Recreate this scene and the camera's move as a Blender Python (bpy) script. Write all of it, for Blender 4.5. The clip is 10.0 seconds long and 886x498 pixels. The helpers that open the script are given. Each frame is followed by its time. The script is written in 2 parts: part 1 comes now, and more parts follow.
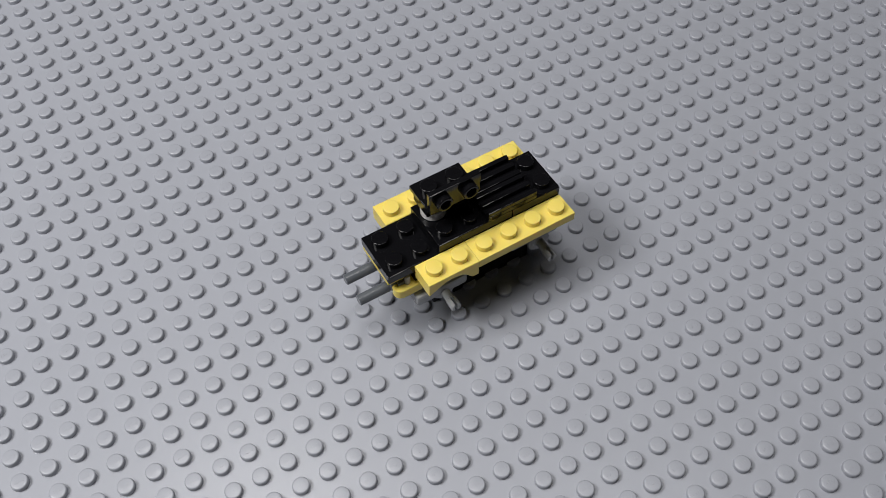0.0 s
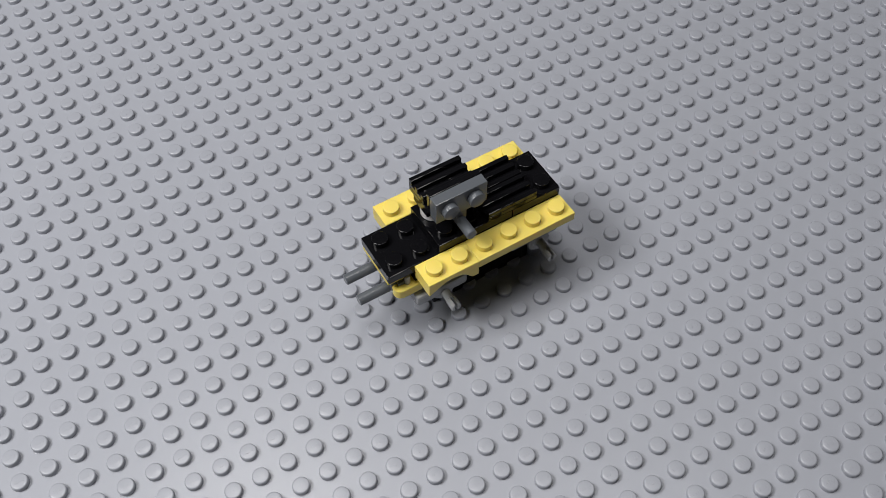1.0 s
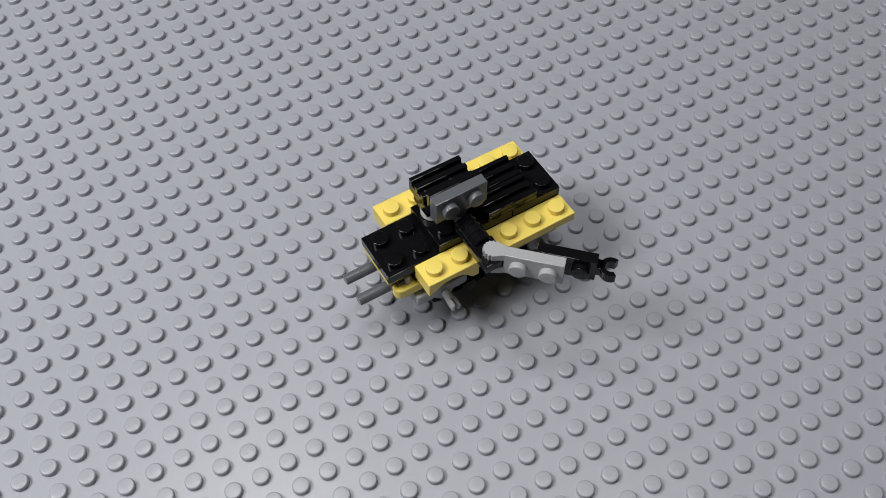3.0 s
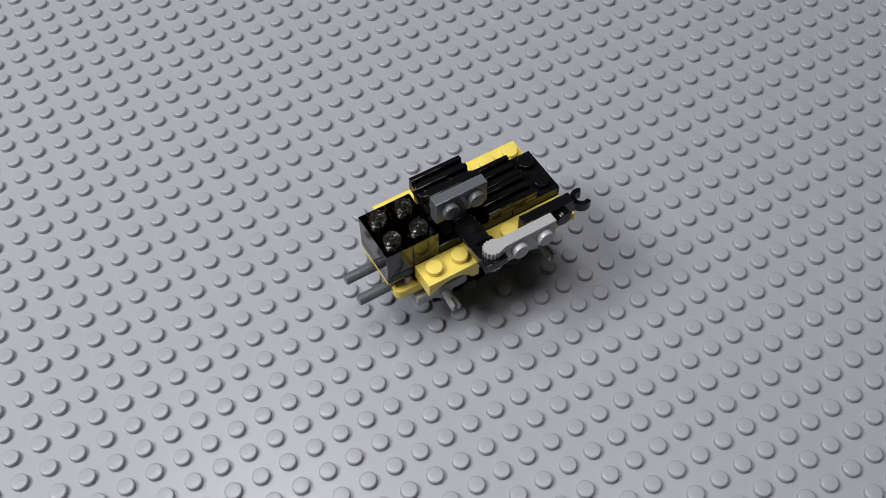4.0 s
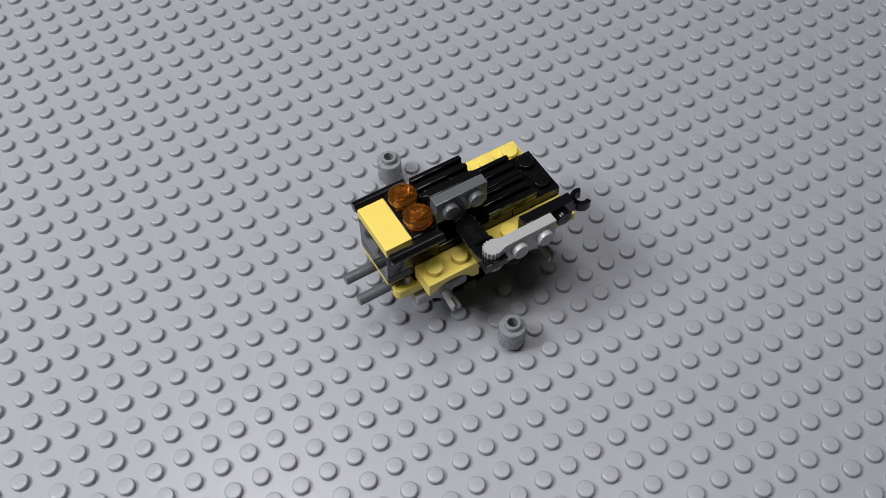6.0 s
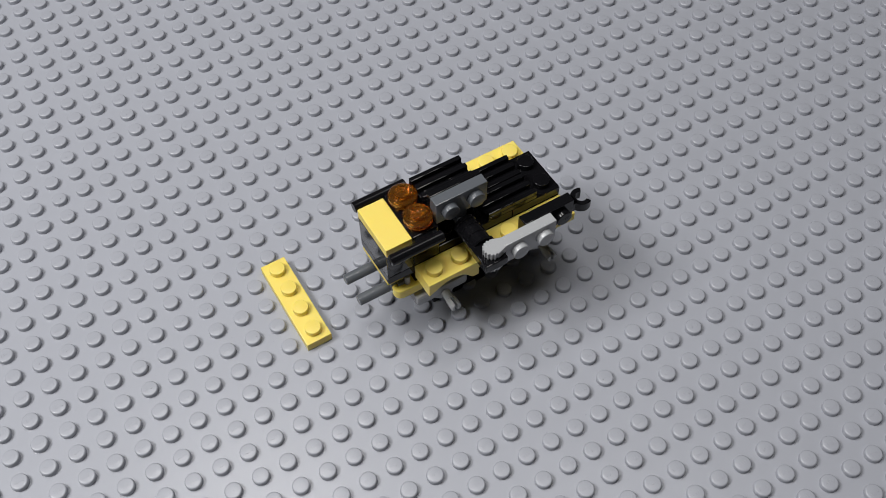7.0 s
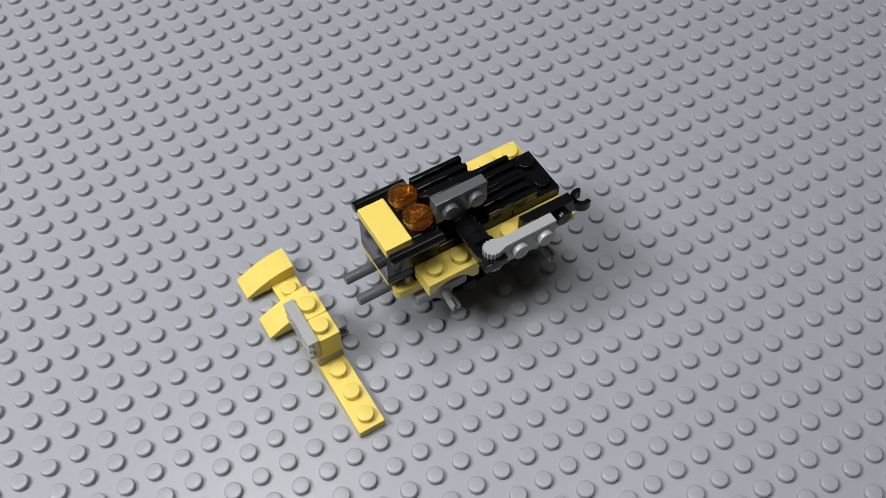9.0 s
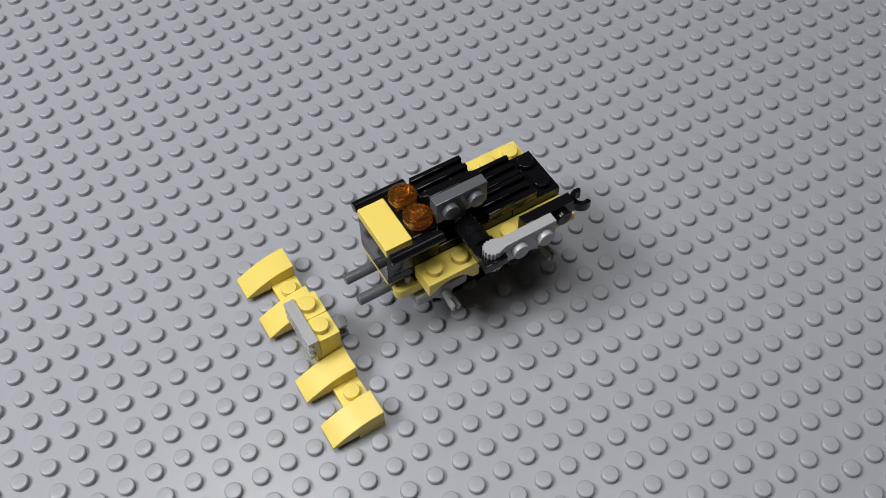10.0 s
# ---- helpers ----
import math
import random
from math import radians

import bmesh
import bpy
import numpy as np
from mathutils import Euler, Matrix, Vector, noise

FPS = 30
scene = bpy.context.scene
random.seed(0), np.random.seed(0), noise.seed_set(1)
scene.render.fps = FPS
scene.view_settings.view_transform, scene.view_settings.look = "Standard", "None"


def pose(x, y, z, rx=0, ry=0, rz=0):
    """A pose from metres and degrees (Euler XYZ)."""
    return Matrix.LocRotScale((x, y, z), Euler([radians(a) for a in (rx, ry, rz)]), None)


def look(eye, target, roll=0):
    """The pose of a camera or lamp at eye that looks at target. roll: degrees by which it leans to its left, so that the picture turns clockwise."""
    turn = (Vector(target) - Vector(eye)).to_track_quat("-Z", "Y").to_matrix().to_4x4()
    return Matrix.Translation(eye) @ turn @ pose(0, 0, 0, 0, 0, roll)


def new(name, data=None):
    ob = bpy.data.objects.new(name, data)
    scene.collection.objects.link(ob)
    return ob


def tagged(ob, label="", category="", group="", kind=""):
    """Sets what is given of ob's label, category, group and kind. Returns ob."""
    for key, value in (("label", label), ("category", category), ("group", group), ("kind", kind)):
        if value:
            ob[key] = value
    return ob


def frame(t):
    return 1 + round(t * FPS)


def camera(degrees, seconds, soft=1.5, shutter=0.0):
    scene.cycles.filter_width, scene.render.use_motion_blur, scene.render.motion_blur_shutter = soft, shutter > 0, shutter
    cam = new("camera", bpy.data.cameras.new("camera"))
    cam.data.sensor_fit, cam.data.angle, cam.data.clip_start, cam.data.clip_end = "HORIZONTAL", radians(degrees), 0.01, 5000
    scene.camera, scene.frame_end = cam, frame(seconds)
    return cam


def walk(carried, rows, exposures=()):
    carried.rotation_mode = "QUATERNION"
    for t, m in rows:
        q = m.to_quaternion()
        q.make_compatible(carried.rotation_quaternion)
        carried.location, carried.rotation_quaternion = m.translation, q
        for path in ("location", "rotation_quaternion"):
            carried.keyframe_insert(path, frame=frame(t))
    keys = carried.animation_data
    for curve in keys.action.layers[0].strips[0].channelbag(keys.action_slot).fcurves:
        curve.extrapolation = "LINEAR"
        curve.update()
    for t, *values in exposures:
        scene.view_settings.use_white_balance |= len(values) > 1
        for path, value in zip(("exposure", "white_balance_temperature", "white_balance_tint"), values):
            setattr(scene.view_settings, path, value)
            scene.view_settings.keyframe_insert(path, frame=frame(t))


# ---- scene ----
cam = camera(48.696, 10.0, soft=0.8)
EYE, AIM = (-0.06787, -0.14135, 0.24944), (0.02017, 0.01084, 0.0)
walk(cam, [(0.0, look(EYE, AIM, -1.156)), (10.0, look(EYE, AIM, -1.156))], [(0.0, -0.08), (0.5, -0.01), (1.5, -0.04), (2.5, -0.08), (3.8, -0.02), (9.0, -0.02), (10.0, -0.09)])

# ---- light ----
world = bpy.data.worlds.new("room_air")
scene.world = world
world.use_nodes = True
world.node_tree.nodes["Background"].inputs[0].default_value = (0.62, 0.66, 0.80, 1)
world.node_tree.nodes["Background"].inputs[1].default_value = 0.10


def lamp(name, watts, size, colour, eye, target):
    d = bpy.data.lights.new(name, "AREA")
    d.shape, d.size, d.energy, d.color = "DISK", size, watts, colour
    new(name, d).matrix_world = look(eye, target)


lamp("desk_lamp", 4.6, 0.30, (1.0, 0.985, 0.975), (-0.43, 0.13, 0.60), (0.0, 0.0, 0.0))
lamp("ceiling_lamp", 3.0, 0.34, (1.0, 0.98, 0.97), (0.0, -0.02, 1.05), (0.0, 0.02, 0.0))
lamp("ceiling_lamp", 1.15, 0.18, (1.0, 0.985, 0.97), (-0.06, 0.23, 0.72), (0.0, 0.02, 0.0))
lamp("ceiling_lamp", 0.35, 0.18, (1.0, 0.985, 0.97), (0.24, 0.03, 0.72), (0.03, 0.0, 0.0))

# ---- sizes: stud pitch U, plate height P, stud radius and height ----
U, P, SR, SH = 0.008, 0.0032, 0.0024, 0.0018
GAP = 0.00005
# where the vehicle stands, a little off the stud grid
SEAT = pose(0.0004, 0.0005, 0)


# ---- materials ----
def plastic(name, colour, rough=0.22, vary=0.05, scratch=0.012, spec=0.5):
    m = bpy.data.materials.new(name)
    m.use_nodes = True
    t = m.node_tree
    b = t.nodes["Principled BSDF"]
    co = t.nodes.new("ShaderNodeTexCoord")
    big = t.nodes.new("ShaderNodeTexNoise")
    big.inputs["Scale"].default_value, big.inputs["Detail"].default_value = 60.0, 3.0
    fine = t.nodes.new("ShaderNodeTexNoise")
    fine.inputs["Scale"].default_value, fine.inputs["Detail"].default_value = 900.0, 4.0
    ramp = t.nodes.new("ShaderNodeMapRange")
    ramp.inputs["To Min"].default_value, ramp.inputs["To Max"].default_value = 1 - vary, 1 + vary
    mix = t.nodes.new("ShaderNodeVectorMath")
    mix.operation = "SCALE"
    mix.inputs[0].default_value = colour
    rr = t.nodes.new("ShaderNodeMapRange")
    rr.inputs["To Min"].default_value, rr.inputs["To Max"].default_value = rough * 0.75, rough * 1.35
    bump = t.nodes.new("ShaderNodeBump")
    bump.inputs["Strength"].default_value, bump.inputs["Distance"].default_value = scratch, 0.0004
    for n in (big, fine):
        t.links.new(co.outputs["Object"], n.inputs["Vector"])
    t.links.new(big.outputs["Fac"], ramp.inputs["Value"])
    t.links.new(ramp.outputs["Result"], mix.inputs["Scale"])
    t.links.new(mix.outputs["Vector"], b.inputs["Base Color"])
    t.links.new(fine.outputs["Fac"], rr.inputs["Value"])
    t.links.new(rr.outputs["Result"], b.inputs["Roughness"])
    t.links.new(fine.outputs["Fac"], bump.inputs["Height"])
    t.links.new(bump.outputs["Normal"], b.inputs["Normal"])
    b.inputs["IOR"].default_value = 1.53
    b.inputs["Specular IOR Level"].default_value = spec
    return m


def clear_plastic(name, colour, rough=0.04):
    m = plastic(name, colour, rough, 0.03, 0.004)
    m.node_tree.nodes["Principled BSDF"].inputs["Transmission Weight"].default_value = 1.0
    return m


M_BASE = plastic("baseplate_grey_plastic", (0.335, 0.348, 0.388), 0.30, 0.035, 0.012)
M_YELLOW = plastic("bright_yellow_plastic", (0.79, 0.632, 0.142), 0.33, 0.03, 0.012, 0.42)
M_YELLOW.node_tree.nodes["Principled BSDF"].inputs["Subsurface Weight"].default_value = 0.3
M_YELLOW.node_tree.nodes["Principled BSDF"].inputs["Subsurface Radius"].default_value = (1.0, 0.8, 0.25)
M_YELLOW.node_tree.nodes["Principled BSDF"].inputs["Subsurface Scale"].default_value = 0.0015
M_BLACK = plastic("black_plastic", (0.005, 0.005, 0.006), 0.09, 0.2, 0.006, 0.24)
M_DGREY = plastic("dark_grey_plastic", (0.098, 0.107, 0.120), 0.22, 0.05)
M_MGREY = plastic("mid_grey_plastic", (0.240, 0.255, 0.280), 0.26, 0.04)
M_LGREY = plastic("light_grey_plastic", (0.36, 0.37, 0.38), 0.24, 0.04)
M_WHITE = plastic("white_plastic", (0.72, 0.72, 0.72), 0.25, 0.03)
M_SMOKE = clear_plastic("smoky_clear_plastic", (0.105, 0.10, 0.095))
# smoky colour lightened to stand for light reflected inside the hollow studs
M_STUD = clear_plastic("lit_smoky_plastic", (0.24, 0.225, 0.20), 0.24)
M_ORANGE = clear_plastic("clear_orange_plastic", (1.0, 0.44, 0.07), 0.03)
M_ORANGE.node_tree.nodes["Principled BSDF"].inputs["Transmission Weight"].default_value = 0.96
M_TABLE = plastic("table_wood", (0.20, 0.135, 0.085), 0.45, 0.25, 0.05)
M_WALL = plastic("wall_paint", (0.23, 0.226, 0.222), 0.8, 0.04, 0.05)


# ---- mesh helpers ----
def mesh_of(name, bm, mat, smooth=True):
    bmesh.ops.recalc_face_normals(bm, faces=bm.faces)
    me = bpy.data.meshes.new(name)
    bm.to_mesh(me)
    bm.free()
    me.materials.append(mat)
    if smooth:
        me.shade_smooth()
        me.set_sharp_from_angle(angle=radians(20))
    return me


def part(name, bm, mat, parent, label="", at=(0, 0, 0)):
    me = bm if isinstance(bm, bpy.types.Mesh) else mesh_of(name, bm, mat)
    ob = new(name, me)
    ob.location = at
    ob.parent = parent
    return tagged(ob, label)


def box(bm, x0, x1, y0, y1, z0, z1, bevel=0.0002, seg=2):
    r = bmesh.ops.create_cube(bm, size=1.0)
    vs = r["verts"]
    for v in vs:
        v.co = Vector((x0 if v.co.x < 0 else x1, y0 if v.co.y < 0 else y1, z0 if v.co.z < 0 else z1))
    if bevel:
        es = list({e for v in vs for e in v.link_edges})
        bmesh.ops.bevel(bm, geom=es, offset=bevel, segments=seg, affect="EDGES", profile=0.5)
    return bm


def lathe(bm, profile, m=None, seg=28):
    """Turn a profile of (radius, height) about z, then move it by m."""
    m = m or Matrix()
    rings = []
    for r, h in profile:
        if r < 1e-7:
            rings.append([bm.verts.new(m @ Vector((0, 0, h)))])
        else:
            rings.append([bm.verts.new(m @ Vector((r * math.cos(2 * math.pi * k / seg), r * math.sin(2 * math.pi * k / seg), h))) for k in range(seg)])
    for a, b in zip(rings, rings[1:]):
        for k in range(seg):
            k2 = (k + 1) % seg
            if len(a) == 1 and len(b) == 1:
                continue
            if len(a) == 1:
                bm.faces.new((a[0], b[k], b[k2]))
            elif len(b) == 1:
                bm.faces.new((a[k], a[k2], b[0]))
            else:
                bm.faces.new((a[k], a[k2], b[k2], b[k]))
    return bm


def prism(bm, outline, d0, d1, axis="y", bevel=0.00012):
    """An outline in the plane across the axis, drawn out from d0 to d1."""
    def at(p, d):
        return Vector((p[0], d, p[1])) if axis == "y" else Vector((d, p[0], p[1])) if axis == "x" else Vector((p[0], p[1], d))
    a = [bm.verts.new(at(p, d0)) for p in outline]
    b = [bm.verts.new(at(p, d1)) for p in outline]
    fs = [bm.faces.new(a), bm.faces.new(list(reversed(b)))]
    n = len(a)
    for k in range(n):
        fs.append(bm.faces.new((a[k], b[k], b[(k + 1) % n], a[(k + 1) % n])))
    if bevel:
        bmesh.ops.recalc_face_normals(bm, faces=fs)
        es = [e for f in fs[:2] for e in f.edges]
        bmesh.ops.bevel(bm, geom=es, offset=bevel, segments=1, affect="EDGES")
    return bm


def along(x=0, y=0, z=0, axis="x"):
    """The pose that turns z into the axis, at a place."""
    return Matrix.Translation((x, y, z)) @ {"x": pose(0, 0, 0, 0, 90, 0), "-x": pose(0, 0, 0, 0, -90, 0), "y": pose(0, 0, 0, -90, 0, 0), "-y": pose(0, 0, 0, 90, 0, 0), "z": Matrix(), "-z": pose(0, 0, 0, 180, 0, 0)}[axis]


def stud_bm(bm, m=None, seg=24, mark=True, r=SR, h=SH, e=0.00026, lift=0.00005):
    m = m or Matrix()
    rim = [(r - e + e * math.cos(radians(a)), h - e + e * math.sin(radians(a))) for a in (0, 18, 36, 54, 72, 90)]
    lathe(bm, [(r, -0.0001)] + rim + [(0, h)], m, seg)
    if mark:
        # plain raised bars in place of the maker's mark
        for k in range(4):
            before = set(bm.verts)
            x = -0.00105 + 0.0007 * k
            box(bm, x - 0.00017, x + 0.00017, -0.0005, 0.0005, h - 0.00003, h + lift, 0)
            bmesh.ops.transform(bm, matrix=m, verts=[v for v in bm.verts if v not in before])
    return bm


STUDS = {}


def stud_mesh(mat, axis="z"):
    if (mat.name, axis) not in STUDS:
        STUDS[mat.name, axis] = mesh_of("stud", stud_bm(bmesh.new(), along(axis=axis), 24, mat is not M_YELLOW and mat is not M_SMOKE), mat)
    return STUDS[mat.name, axis]


def studs(parent, mat, places, axis="z"):
    for p in places:
        part("stud", stud_mesh(mat, axis), mat, parent, at=p)


def brick_bm(x0, x1, y0, y1, z0, z1):
    return box(bmesh.new(), x0 * U + GAP, x1 * U - GAP, y0 * U + GAP, y1 * U - GAP, z0 * P + GAP, z1 * P)


def brick(name, mat, parent, x0, x1, y0, y1, z0, z1, on=(), label=""):
    """A plate or brick of the vehicle with its studs, in studs and plate heights."""
    ob = part(name, brick_bm(x0, x1, y0, y1, z0, z1), mat, parent, label)
    studs(ob, mat, [(x * U, y * U, z1 * P) for x, y in on])
    return ob


def thing(name, bm, mat, at, label, category, group=""):
    ob = new(name, mesh_of(name, bm, mat))
    ob.matrix_world = at
    return tagged(ob, label, category, group)


# ---- table, room, baseplate ----
I0, I1, J0, J1 = -26, 34, -32, 40
X0, X1, Y0, Y1 = I0 * U, I1 * U, J0 * U, J1 * U


def build_setting():
    bm = box(bmesh.new(), X0 - 0.35, X1 + 0.35, Y0 - 0.25, Y1 + 0.30, -0.032, -0.0016, 0.002)
    tagged(new("tabletop", mesh_of("tabletop", bm, M_TABLE)), "brown wooden tabletop under the grey baseplate", "table", kind="structure")
    for x in (X0 - 0.3, X1 + 0.3):
        for y in (Y0 - 0.2, Y1 + 0.25):
            bm = box(bmesh.new(), x - 0.03, x + 0.03, y - 0.03, y + 0.03, -0.75, -0.0325, 0.003)
            tagged(new("table_leg", mesh_of("table_leg", bm, M_TABLE)), "brown wooden table leg on the floor", "table", kind="structure")
    R = 1.3
    for nm, b in (("wall_north", (-R, R, R, R + 0.1, -0.75, 1.75)), ("wall_south", (-R, R, -R - 0.1, -R, -0.75, 1.75)), ("wall_east", (R, R + 0.1, -R, R, -0.75, 1.75)), ("wall_west", (-R - 0.1, -R, -R, R, -0.75, 1.75)), ("floor", (-R - 0.1, R + 0.1, -R - 0.1, R + 0.1, -0.85, -0.75)), ("ceiling", (-R - 0.1, R + 0.1, -R - 0.1, R + 0.1, 1.75, 1.85))):
        tagged(new(nm, mesh_of(nm, box(bmesh.new(), *b, 0), M_TABLE if nm == "floor" else M_WALL)), "plain painted " + nm.split("_")[0] + " of the room" if nm != "floor" else "brown wooden floor of the room", nm.split("_")[0], kind="structure")
    bm = box(bmesh.new(), X0, X1, Y0, Y1, -0.0015, 0.0, 0.0003)
    base = tagged(new("baseplate", mesh_of("baseplate", bm, M_BASE)), "light grey plastic baseplate covered with round studs", "baseplate", kind="structure")
    near, rest = [], []
    for i in range(I0, I1):
        for j in range(J0, J1):
            c = ((i + 0.5) * U, (j + 0.5) * U, 0.0)
            (near if -8 <= i < 10 and -9 <= j < 7 else rest).append(c)
    return base, near, rest


def build_studs(base, near, rest):
    me = mesh_of("stud", stud_bm(bmesh.new(), None, 28, True, SR, 0.00160, 0.00052, 0.00005), M_BASE)
    for c in near:
        part("stud", me, M_BASE, base, at=c)
    v = np.empty(len(me.vertices) * 3)
    me.vertices.foreach_get("co", v)
    v = v.reshape(-1, 3)
    faces = [tuple(p.vertices) for p in me.polygons]
    vs = np.concatenate([v + np.array(c) for c in rest])
    fs = [tuple(k + n * len(v) for k in f) for n in range(len(rest)) for f in faces]
    big = bpy.data.meshes.new("stud_field")
    big.from_pydata(vs.tolist(), [], fs)
    big.materials.append(M_BASE)
    big.shade_smooth()
    big.set_sharp_from_angle(angle=radians(20))
    part("stud_field", big, M_BASE, base)["kind"] = "stuff"


# ---- the vehicle ----
def build_vehicle():
    car = new("toy_vehicle")
    car.matrix_world = SEAT
    tagged(car, "half-built toy vehicle of black and yellow plastic bricks without wheels", "toy vehicle")
    H = 0.5
    # support and chassis; the unseen support is widened to block light underneath
    brick("shading_support", M_BLACK, car, 0.9, 5.1, -0.65, 1, 0, 3.7)
    brick("shading_support", M_BLACK, car, 1.9, 4.1, -0.65, 1, 3.7, 6)
    brick("chassis_plate", M_BLACK, car, 0, 6, -1, 1, 6, 8)
    brick("nose_plate", M_YELLOW, car, -0.985, 0, -0.86, 0.97, 7.35, 8, label="yellow plate under the black nose")
    brick("front_plate", M_BLACK, car, -1, 1, -1, 1, 8, 9, [(-H, -H), (-H, H), (H, -H), (H, H)], "glossy black plate with four studs")
    brick("deck_plate", M_BLACK, car, 1, 6, -1, 1, 8, 9)
    brick("deck_plate", M_BLACK, car, 1, 4, -1, 1, 9, 10, [(1.5, -H), (1.5, H), (2.5, -H), (2.5, H)])
    brick("rear_plate", M_BLACK, car, 4, 6, -1, 1, 9, 10, [(5.5, -H), (5.5, H)])
    for s in (-1, 1):
        y0, y1 = (-2, -1) if s < 0 else (1, 2)
        brick("side_plate", M_YELLOW, car, 2, 6, y0, y1, 8, 9, [(x + H, s * 1.5) for x in range(2, 6)], "yellow plate with four studs")
        # mudguard with a cut arch
        bm = bmesh.new()
        out = [(0.0, 0.0288), (0.016, 0.0288), (0.016, 0.0228), (0.0140, 0.0228), (0.0131, 0.0238), (0.0120, 0.0252), (0.0105, 0.0264), (0.0080, 0.0269), (0.0058, 0.0268), (0.0044, 0.0262), (0.0, 0.0238)]
        prism(bm, [(min(max(x, GAP), 0.016 - GAP), z) for x, z in out], y0 * U + GAP, y1 * U - GAP)
        g = part("mudguard", bm, M_YELLOW, car, "yellow mudguard with an arched underside")
        studs(g, M_YELLOW, [(x * U, s * 1.5 * U, 9 * P) for x in (H, 1.5)])
    # ridged tiles on the rear deck
    for y in (0, -1):
        part("grille_tile", grille_bm(3, 5, y, y + 1, 10), M_BLACK, car, "black ridged tile")
    # turret: white round, bracket with two holes
    for x, mat, say in ((1.6, M_WHITE, "white round plate"), (2.5, M_BLACK, "black round plate")):
        bm = lathe(bmesh.new(), [(0, 0), (0.0035, 0), (0.0037, 0.0003), (0.0037, 0.0030), (0.0035, 0.0032), (0, 0.0032)], Matrix.Translation((x * U, 0.42 * U, 10 * P)))
        part("round_plate", bm, mat, car, say)
    brick("turret_block", M_BLACK, car, 1.12, 3, 0, 0.95, 11, 12.5)
    bm = box(bmesh.new(), U + GAP, 3 * U - GAP, -0.0019, U - GAP, 0.0400, 0.0416)
    box(bm, U + GAP, 3 * U - GAP, -0.0034, -0.0018, 0.0406, 0.0486)
    b = part("bracket", bm, M_BLACK, car, "black angle bracket with two open sockets")
    studs(b, M_BLACK, [(x * U, H * U, 13 * P) for x in (1.5, 2.5)])
    for x in (1.5, 2.5):
        ring = lathe(bmesh.new(), [(0.0015, 0.0), (0.0024, 0.0), (0.0024, 0.0016), (0.0022, 0.0018), (0.0017, 0.0018), (0.0015, 0.0016), (0.0015, 0.0)], along(x * U, -0.0034, 0.0446, "-y"))
        part("socket", ring, M_BLACK, b)
    # wheel holders with split pins
    for x0 in (0, 4.12):
        bm = box(bmesh.new(), x0 * U - 0.0012, (x0 + 2) * U - 0.0004, -(1.36 if x0 == 0 else 1.12) * U, (1.36 if x0 == 0 else 1.12) * U, 0.0122, 0.0164, 0.0009)
        box(bm, x0 * U + 0.0004, (x0 + 2) * U - 0.0004, -1.0 * U, 1.0 * U, 0.0160, 0.0192, 0.0003)
        w = part("wheel_holder", bm, M_LGREY, car, "light grey wheel holder")
        cx, cz = (x0 + 1) * U, 0.0130
        for s in ("-y", "y"):
            k = -1 if s == "-y" else 1
            pin = lathe(bmesh.new(), [(0, 0), (0.0014, 0), (0.0014, 0.0062), (0, 0.0062)], along(cx, k * 0.0078, cz, s))
            for a0 in (90, 270):
                arc = [(cx + 0.0016 * math.cos(radians(a0 + b)), cz + 0.0016 * math.sin(radians(a0 + b))) for b in range(14, 167, 19)]
                prism(pin, arc, min(k * 0.0138, k * 0.0171), max(k * 0.0138, k * 0.0171), "y", 0.0002)
            part("pin", pin, M_LGREY, w, "light grey split wheel pin")
            hub = lathe(bmesh.new(), [(0, 0), (0.0034, 0), (0.0036, 0.0003), (0.0036, 0.0020), (0.0032, 0.0024), (0, 0.0024)], along(cx, k * 0.0079, cz, s))
            part("hub_disc", hub, M_LGREY, w)
    # front: two grey bars with hubs, yellow round-ended plate
    for y in (H, -H):
        bm = lathe(bmesh.new(), [(0, 0), (0.0014, 0), (0.0016, 0.0002), (0.0016, 0.0105), (0.0024, 0.0108), (0.0026, 0.0130), (0, 0.0130)], along(-2.0 * U, y * U, 0.0189, "x"))
        box(bm, -0.62 * U, -0.2 * U, y * U - 0.0032, y * U + 0.0032, 0.0170, 0.0224, 0.0003)
        lathe(bm, [(0, 0), (0.0021, 0), (0.0024, 0.0003), (0.0024, 0.0022), (0.0021, 0.0025), (0, 0.0025)], along(-0.84 * U, y * U, 0.0200, "x"))
        part("exhaust_bar", bm, M_DGREY, car, "dark grey plastic bar")
    out = [(-0.0042 + 0.0023 * math.cos(a), -0.0070 + 0.0023 * math.sin(a)) for a in [radians(90 + 15 * k) for k in range(13)]]
    bm = prism(bmesh.new(), out + [(0.0015, -0.0093), (0.0015, -0.0047)], 0.0178, 0.0212, "z", 0.0002)
    part("round_ended_plate", bm, M_YELLOW, car, "yellow plate with a rounded end")
    peg = lathe(bmesh.new(), [(0, 0), (0.0007, 0), (0.0008, 0.0001), (0.0008, 0.0034), (0, 0.0034)], Matrix.Translation((-0.0020, -0.0072, 0.0210)))
    part("peg", peg, M_LGREY, car, "small light grey peg under the nose")
    return car


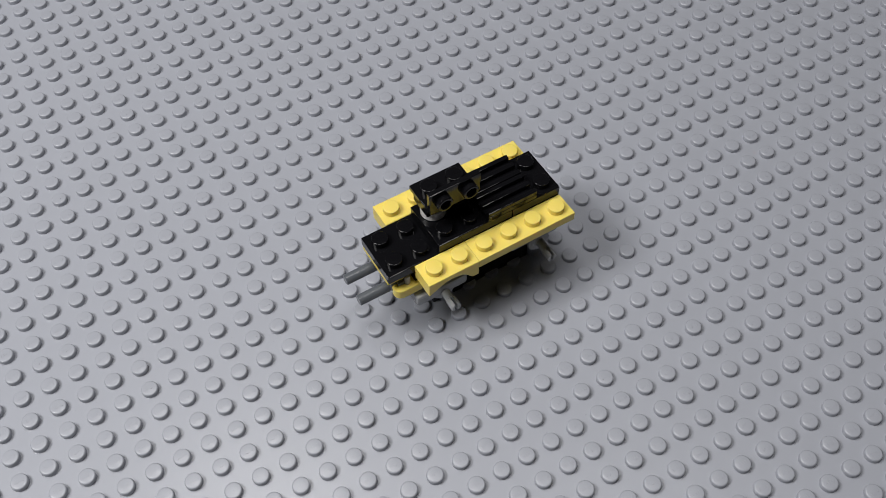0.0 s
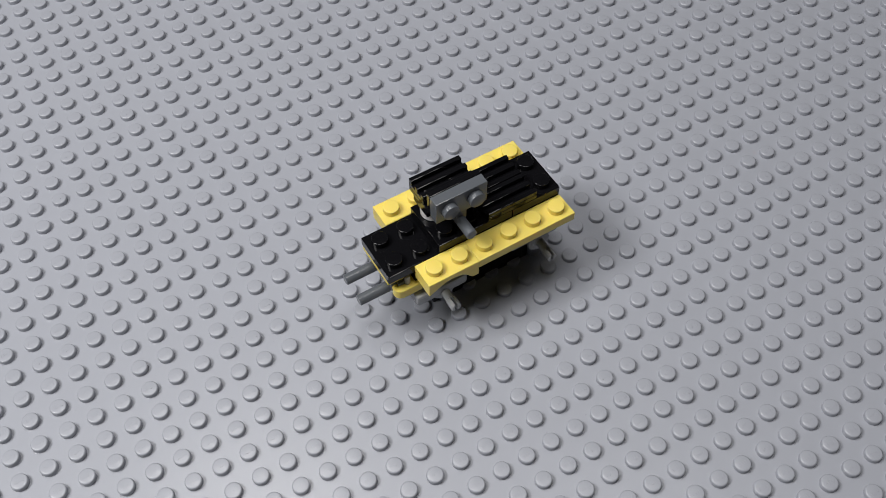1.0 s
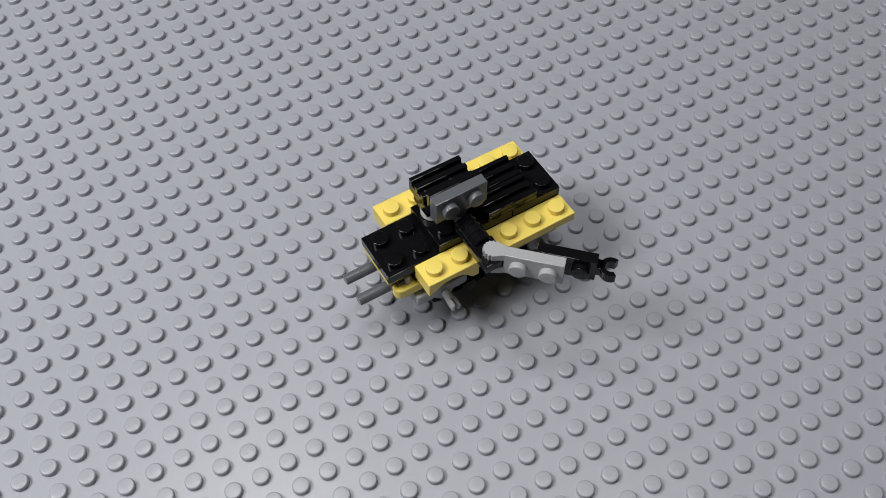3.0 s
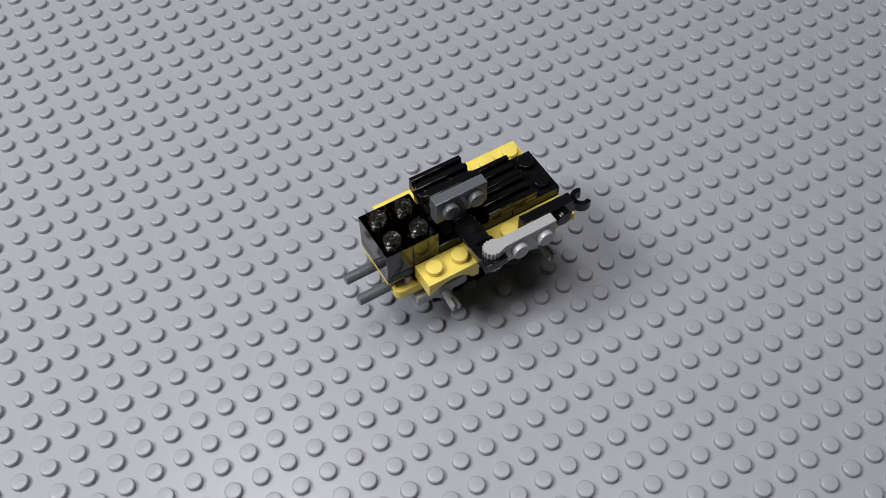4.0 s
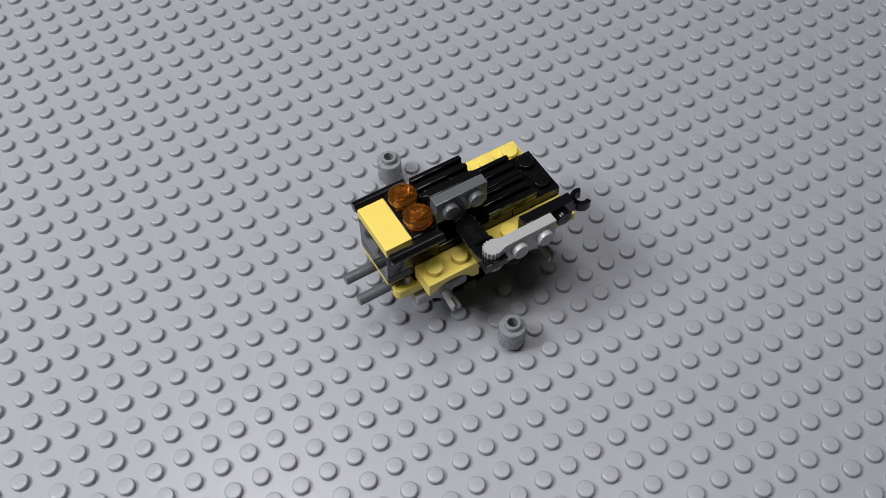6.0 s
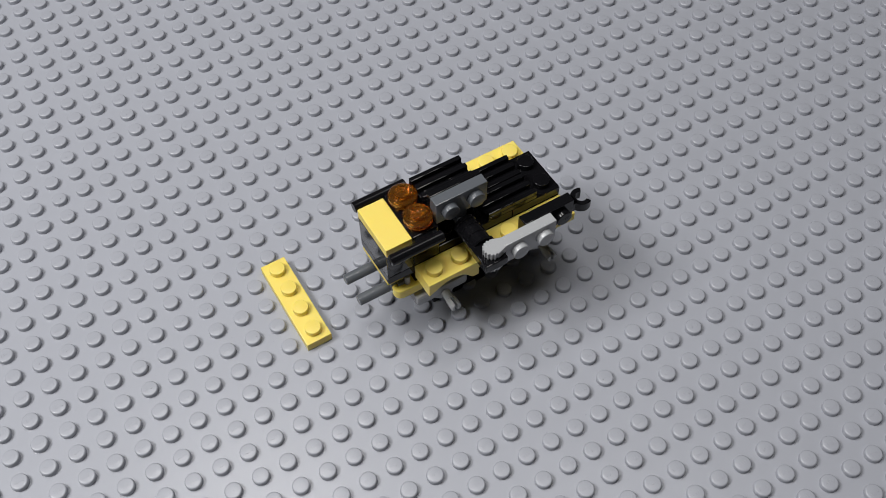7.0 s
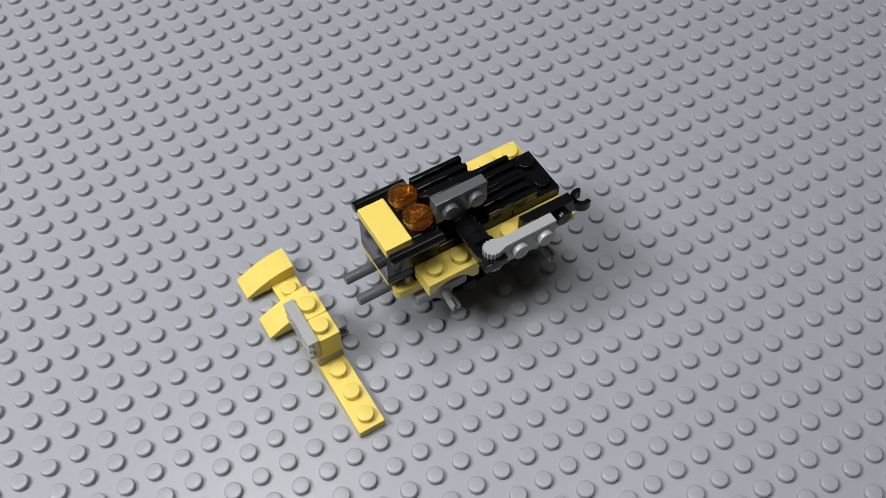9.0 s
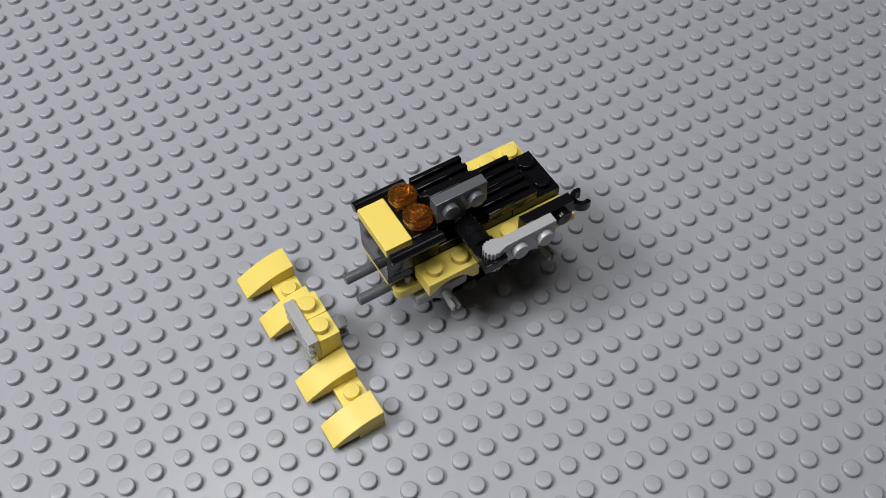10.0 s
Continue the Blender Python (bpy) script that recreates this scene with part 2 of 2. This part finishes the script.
def grille_bm(x0, x1, y0, y1, z):
    """A tile whose top is cut into long ridges."""
    bm = box(bmesh.new(), x0 * U + GAP, x1 * U - GAP, y0 * U + GAP, y1 * U - GAP, z * P + GAP, z * P + 0.0016, 0.00012)
    w = (y1 - y0) * U
    for k in range(3):
        c = y0 * U + w * (0.1 + 0.4 * k)
        box(bm, x0 * U + GAP, x1 * U - GAP, c - 0.00075 + (0.00005 if k == 0 else 0), c + 0.00075 - (0.00005 if k == 2 else 0), z * P + 0.0015, (z + 1) * P, 0.0002)
    return bm


# ---- loose pieces ----
def build_gun_mount():
    bm = box(bmesh.new(), U + GAP, 3 * U - GAP, -0.0067, -0.0035, 0.0406, 0.0486)
    box(bm, 2 * U - 0.0016, 2 * U + 0.0016, -0.0066, -0.0036, 0.0372, 0.0410, 0.0002)
    m = thing("mount_plate", bm, M_DGREY, Matrix(), "dark grey two-stud plate with a bar below it", "toy brick")
    studs(m, M_DGREY, [(1.5 * U, -0.0067, 0.0446), (2.5 * U, -0.0067, 0.0446)], "-y")
    part("bar", lathe(bmesh.new(), [(0, 0), (0.0016, 0), (0.0016, 0.0102), (0.0014, 0.0104), (0, 0.0104)], along(1.95 * U, -0.0022, 0.0372, "-y")), M_DGREY, m)
    return m


def build_turret_grille():
    return thing("grille_tile", grille_bm(1, 3, 0, 1, 13), M_BLACK, Matrix(), "glossy black ridged tile on the turret bracket", "toy brick")


# the arm: origin at the hinge pivot, x along the arm, studs up z
def build_arm():
    bm = box(bmesh.new(), 0.0118, 0.0278, -0.004, 0.004, -0.0048, -0.0016)
    clip = thing("clip_plate", bm, M_BLACK, Matrix(), "glossy black two-stud plate with an open clip", "toy brick")
    studs(clip, M_BLACK, [(0.0158, 0, -0.0016), (0.0238, 0, -0.0016)])
    c = bmesh.new()
    out = [(0.0314 + 0.0030 * math.cos(a), -0.0032 + 0.0030 * math.sin(a)) for a in [radians(58 + 12.2 * k) for k in range(21)]]
    out += [(0.0314 + 0.0016 * math.cos(a), -0.0032 + 0.0016 * math.sin(a)) for a in [radians(302 - 12.2 * k) for k in range(21)]]
    prism(c, out, -0.0016, 0.0016)
    box(c, 0.0276, 0.0294, -0.0016, 0.0016, -0.0048, -0.0018, 0.0001)
    part("clip", c, M_BLACK, clip)
    bm = box(bmesh.new(), 0.0038, 0.0198, -0.004, 0.004, -0.0016 + GAP, 0.0016)
    hinge = thing("hinge_plate", bm, M_LGREY, Matrix(), "light grey two-stud hinge plate with toothed fingers", "toy brick")
    studs(hinge, M_LGREY, [(0.0078, 0, 0.0016), (0.0158, 0, 0.0016)])
    for y0, y1 in ((-0.0040, -0.0016), (0.0016, 0.0040)):
        n = 36
        teeth = []
        for k in range(n + 1):
            a = radians(75 + 210 * k / n)
            r = 0.0026 if k % 4 < 2 else 0.0023
            teeth.append((0.0004 + r * math.cos(a), r * math.sin(a)))
        f = prism(bmesh.new(), teeth + [(0.0040, -0.0016), (0.0040, 0.0016)], y0, y1)
        part("finger", f, M_LGREY, hinge, "toothed hinge finger")
    tb = bmesh.new()
    prof = [(0.0017, 0.0), (0.0029, 0.0), (0.0032, 0.0003)]
    for z in (0.0012, 0.0034, 0.0062):
        prof += [(0.0032, z), (0.0029, z + 0.0002), (0.0029, z + 0.0006), (0.0032, z + 0.0008)]
    prof += [(0.0032, 0.0092), (0.0029, 0.0095), (0, 0.0095)]
    lathe(tb, prof, along(-0.0134, 0, 0, "x"))
    lathe(tb, [(0.0017, 0.0), (0.0017, 0.0060), (0, 0.0060)], along(-0.0134, 0, 0, "x"))
    box(tb, -0.0126, -0.0050, -0.0006, 0.0006, 0.0028, 0.0035, 0.0001)
    box(tb, -0.0050, 0.0034, -0.0015, 0.0015, -0.0034, 0.0036, 0.0003)
    tube = thing("hinge_tube", tb, M_BLACK, Matrix(), "black ribbed round tube with a hinge tongue", "toy brick")
    return clip, hinge, tube


def build_windows():
    res = []
    for x in (-1, 0):
        bm = brick_bm(x, x + 1, -1, 1, 9, 12)
        inner = box(bmesh.new(), (x + 0.19) * U, (x + 0.81) * U, -0.81 * U, 0.81 * U, 9 * P + 0.0001, 12 * P - 0.0012, 0)
        bmesh.ops.reverse_faces(inner, faces=inner.faces)
        tmp = bpy.data.meshes.new("hollow")
        inner.to_mesh(tmp)
        inner.free()
        me0 = bpy.data.meshes.new("window_brick")
        bm.to_mesh(me0)
        bm.free()
        bm = bmesh.new()
        bm.from_mesh(me0)
        bm.from_mesh(tmp)
        me = bpy.data.meshes.new("window_brick")
        bm.to_mesh(me)
        bm.free()
        me.materials.append(M_SMOKE)
        w = tagged(new("window_brick", me), "smoky transparent two-stud brick on the black nose", "toy brick", "smoky window bricks")
        for y in (-0.5, 0.5):
            prof = [(0, 0.0008), (0.0011, 0.0008), (0.0013, 0.0006), (0.0014, 0.00002), (0.0024, 0.00002), (0.0024, 0.0016), (0.0022, 0.0018), (0.0012, 0.0018), (0.0010, 0.0017), (0.0005, 0.0017), (0.0003, 0.0018), (0, 0.0018)]
            part("stud", lathe(bmesh.new(), prof, None, 32), M_STUD, w, at=((x + 0.5) * U, y * U, 12 * P))
        res.append(w)
    return res


def build_rail_plate():
    bm = brick_bm(0, 1, -1, 1, 12, 13)
    for s in (-1, 1):
        box(bm, 0.1 * U, 0.9 * U, s * 1.15 * U - 0.0013, s * 1.15 * U + 0.0013, 12.2 * P, 12.8 * P, 0.0002)
    r = thing("rail_plate", bm, M_BLACK, Matrix(), "glossy black two-stud plate with a long rail on each side", "toy brick")
    studs(r, M_BLACK, [(0.5 * U, y * U, 13 * P) for y in (-0.5, 0.5)])
    for s in (-1, 1):
        part("rail", lathe(bmesh.new(), [(0, 0), (0.0014, 0), (0.0016, 0.0002), (0.0016, 0.0158), (0.0014, 0.0160), (0, 0.0160)], along(-U, s * 1.28 * U, 12.5 * P, "x")), M_BLACK, r)
    return r


def build_small():
    tile = thing("flat_tile", brick_bm(-1, 0, -1, 1, 12, 13), M_YELLOW, Matrix(), "smooth yellow tile on the smoky window brick", "toy brick")
    lights = []
    for y in (0.5, -0.5):
        prof = [(0, 0.0031), (0.0008, 0.0033), (0.0013, 0.0031), (0.0014, 0.0020), (0.0024, 0.0020), (0.0026, 0.0018), (0.0027, 0.0001), (0.0030, 0.0001), (0.0033, 0.0005), (0.0031, 0.0009), (0.0035, 0.0012), (0.0039, 0.0012), (0.0040, 0.0015), (0.0037, 0.0019), (0.0040, 0.0023), (0.0040, 0.0029), (0.0037, 0.0032)]
        prof += [(0.0026, 0.0032), (0.0024, 0.0034), (0.0024, 0.0048), (0.0022, 0.0050), (0.0014, 0.0050), (0.0012, 0.0047), (0.0006, 0.0047), (0.0004, 0.0050), (0, 0.0050)]
        bm = lathe(bmesh.new(), prof, Matrix.Translation((0.5 * U, y * U, 13 * P)), 48)
        lights.append(thing("signal_light", bm, M_ORANGE, Matrix(), "transparent orange round plate used as a signal light", "toy brick", "orange signal lights"))
    rounds = []
    for i, j in ((2.5, -3.5), (2.5, 5.5)):
        bm = lathe(bmesh.new(), [(0, 0), (0.0030, 0), (0.0031, 0.0016), (0.0037, 0.0018), (0.0039, 0.0021), (0.0039, 0.0094), (0.0037, 0.0096), (0.0025, 0.0096), (0.0024, 0.0098), (0.0024, 0.0111), (0.0022, 0.0113), (0.0016, 0.0113), (0.0015, 0.0112), (0.0015, 0.0060), (0, 0.0060)], Matrix.Translation((i * U, j * U, 0)), 32)
        rounds.append(thing("round_brick", bm, M_MGREY, Matrix(), "grey round brick with a hollow stud on the baseplate", "toy brick", "grey round bricks"))
    return tile, lights, rounds


def build_blade():
    """The strip of yellow plates on the baseplate and what is pressed on it."""
    X = -3.5
    plates = []
    for j in (3.5, -0.5):
        p = thing("long_plate", brick_bm(X - 0.5, X + 0.5, j - 3.5, j + 0.5, 0, 1), M_YELLOW, Matrix(), "yellow four-stud plate pressed on the baseplate", "toy brick", "yellow strip plates")
        studs(p, M_YELLOW, [(X * U, (j - k) * U, P) for k in range(4)])
        plates.append(p)
    slopes = []
    for j in (3.5, 1.5, -1.5, -3.5):
        x1, x0 = (X + 0.5) * U - GAP, (X - 1.5) * U + GAP
        top = [(x1 - (x1 - x0) * k / 14, 0.0080 - 0.0052 * (k / 14) ** 1.9) for k in range(15)]
        bm = prism(bmesh.new(), top + [(x0, SH + 0.0001), (X * U - 0.004, SH + 0.0001), (X * U - 0.004, P + GAP), (x1, P + GAP)], (j - 0.5) * U + GAP, (j + 0.5) * U - GAP, "y", 0.00015)
        slopes.append(thing("curved_slope", bm, M_YELLOW, Matrix(), "yellow curved slope brick reaching forward from the strip", "toy brick", "yellow curved slopes"))
    cp = thing("side_clip_plate", brick_bm(X - 0.5, X + 0.5, -1, 1, 1, 2), M_LGREY, Matrix(), "light grey two-stud plate with a clip on its long side", "toy brick")
    studs(cp, M_LGREY, [(X * U, y * U, 2 * P) for y in (-0.5, 0.5)])
    c = bmesh.new()
    cx, cz = (X + 0.5) * U + 0.0028, 1.45 * P
    out = [(cx + 0.0027 * math.cos(a), cz + 0.0027 * math.sin(a)) for a in [radians(45 + 13.5 * k) for k in range(21)]]
    out += [(cx + 0.0016 * math.cos(a), cz + 0.0016 * math.sin(a)) for a in [radians(315 - 13.5 * k) for k in range(21)]]
    prism(c, out, -0.0019, 0.0019)
    box(c, (X + 0.5) * U - 0.0002, (X + 0.5) * U + 0.0010, -0.0019, 0.0019, 1.1 * P, 1.98 * P, 0.0001)
    part("clip", c, M_LGREY, cp)
    heads = []
    for y in (0.5, -0.5):
        bm = box(bmesh.new(), (X - 0.3) * U, (X + 0.5) * U - GAP, (y - 0.5) * U + GAP, (y + 0.5) * U - GAP, 2 * P + GAP, 5 * P)
        box(bm, (X - 0.5) * U, (X - 0.29) * U, (y - 0.5) * U + GAP, (y + 0.5) * U - GAP, 2 * P + GAP, 2.7 * P)
        h = thing("headlight_brick", bm, M_YELLOW, Matrix(), "yellow one-stud brick with a hollow stud on its side", "toy brick", "yellow headlight bricks")
        studs(h, M_YELLOW, [(X * U, y * U, 5 * P)])
        ring = lathe(bmesh.new(), [(0.0015, 0.0), (0.0024, 0.0), (0.0024, 0.0015), (0.0022, 0.0017), (0.0017, 0.0017), (0.0015, 0.0015), (0.0015, 0.0)], along((X - 0.3) * U, y * U, 3.7 * P, "-x"))
        part("side_stud", ring, M_YELLOW, h)
        heads.append(h)
    g = bmesh.new()
    x1 = (X - 0.3) * U - 0.0001
    z0, z1 = 2.75 * P, 2.75 * P + U
    box(g, x1 - 0.0016, x1, -U + GAP, U - GAP, z0, z1, 0.00012)
    for k in range(3):
        c = z0 + U * (0.1 + 0.4 * k)
        box(g, x1 - 0.0032, x1 - 0.0015, -U + GAP, U - GAP, c - 0.00075, c + 0.00075, 0.00012)
    grille = thing("grille_tile", g, M_LGREY, Matrix(), "light grey ridged tile on the headlight bricks", "toy brick")
    return plates, slopes, cp, heads, grille


base, near_studs, far_studs = build_setting()
car = build_vehicle()
mount = build_gun_mount()
turret_grille = build_turret_grille()
clip_plate, hinge_plate, hinge_tube = build_arm()
windows = build_windows()
rail_plate = build_rail_plate()
flat_tile, signal_lights, round_bricks = build_small()
strip, slopes, side_clip, heads, blade_grille = build_blade()
build_studs(base, near_studs, far_studs)

T1 = 1.0 / FPS


def arrives(ob, t, parked, place=Matrix(), leaves=None):
    """The piece waits in the supply beside the camera and is set in its place just before t."""
    rows = [(0.0, parked), (t - 2 * T1, parked), (t - T1, place)]
    if leaves:
        rows += [(leaves, place), (leaves + T1, parked), (10.0, parked)]
    else:
        rows += [(10.0, place)]
    walk(ob, rows)


def supply(i, j, drop=0.0):
    """A shift by whole studs out of view, lowered to the baseplate."""
    return pose(i * U, j * U, -drop)


def motions():
    arrives(mount, 0.3, supply(-10, -24, 0.0341), SEAT)
    arrives(turret_grille, 0.6, supply(-4, -25, 13 * P - SH), SEAT)
    # the arm lies on the baseplate, is plugged on the bar, then folds back
    lying = pose(1.54 * U, -3.5 * U, 0.0080)
    out = SEAT.translation + Vector((2.04 * U, -2.58 * U, 0.0366))
    fold = Matrix.Translation(out) @ pose(0, 0, 0, 90, 0, 0)
    swung = Matrix.Translation(out) @ pose(0, 0, 0, 0, 0, -90) @ pose(0, 0, 0, 90, 0, 0)
    half = Matrix.Translation(out) @ pose(0, 0, 0, 0, 0, -45) @ pose(0, 0, 0, 90, 0, 0)
    a, b = lying.lerp(swung, 0.34), lying.lerp(swung, 0.67)
    a.translation.z, b.translation.z = 0.05, 0.06
    plug = [(2.5, lying), (2.5 + T1, a), (2.5 + 2 * T1, b), (2.6, swung)]
    for ob, t, k in ((clip_plate, 1.3, 0), (hinge_plate, 1.6, 4), (hinge_tube, 1.9, 7.5)):
        parked = pose((-9 + k * 1.5) * U, -21.5 * U, {0: 0.0083, 4: 0.0046, 7.5: 0.0052}[k])
        rows = [(0.0, parked), (t - 2 * T1, parked), (t - T1, lying)] + plug
        if ob is hinge_tube:
            rows += [(10.0, swung)]
        else:
            rows += [(2.9, swung), (3.0, half), (3.1, fold), (10.0, fold)]
        walk(ob, rows)
    arrives(windows[0], 3.4, supply(-12, -19, 9 * P), SEAT)
    arrives(windows[1], 3.7, supply(-9, -19, 9 * P), SEAT)
    arrives(rail_plate, 4.1, supply(-6, -28, 12 * P - SH), SEAT)
    arrives(flat_tile, 4.4, supply(-12, -26, 12 * P), SEAT)
    arrives(signal_lights[0], 4.7, supply(-10, -28, 13 * P - SH), SEAT)
    arrives(signal_lights[1], 5.0, supply(-12, -28, 13 * P - SH), SEAT)
    arrives(round_bricks[0], 5.3, supply(-18, -17), leaves=6.2)
    arrives(round_bricks[1], 5.6, supply(-16, -26), leaves=6.5)
    for ob, t, i, j in ((strip[0], 6.9, -14, -22), (strip[1], 7.2, -12, -22)):
        arrives(ob, t, supply(i, j))
    for k, t in enumerate((7.5, 7.8, 9.3, 9.6)):
        arrives(slopes[k], t, supply(-20, -22))
    arrives(side_clip, 8.1, supply(-6, -29, P - SH))
    arrives(heads[0], 8.4, supply(0, -24, 2 * P))
    arrives(heads[1], 8.7, supply(3, -23, 2 * P))
    arrives(blade_grille, 9.0, supply(4, -28, 2.75 * P - SH))


motions()
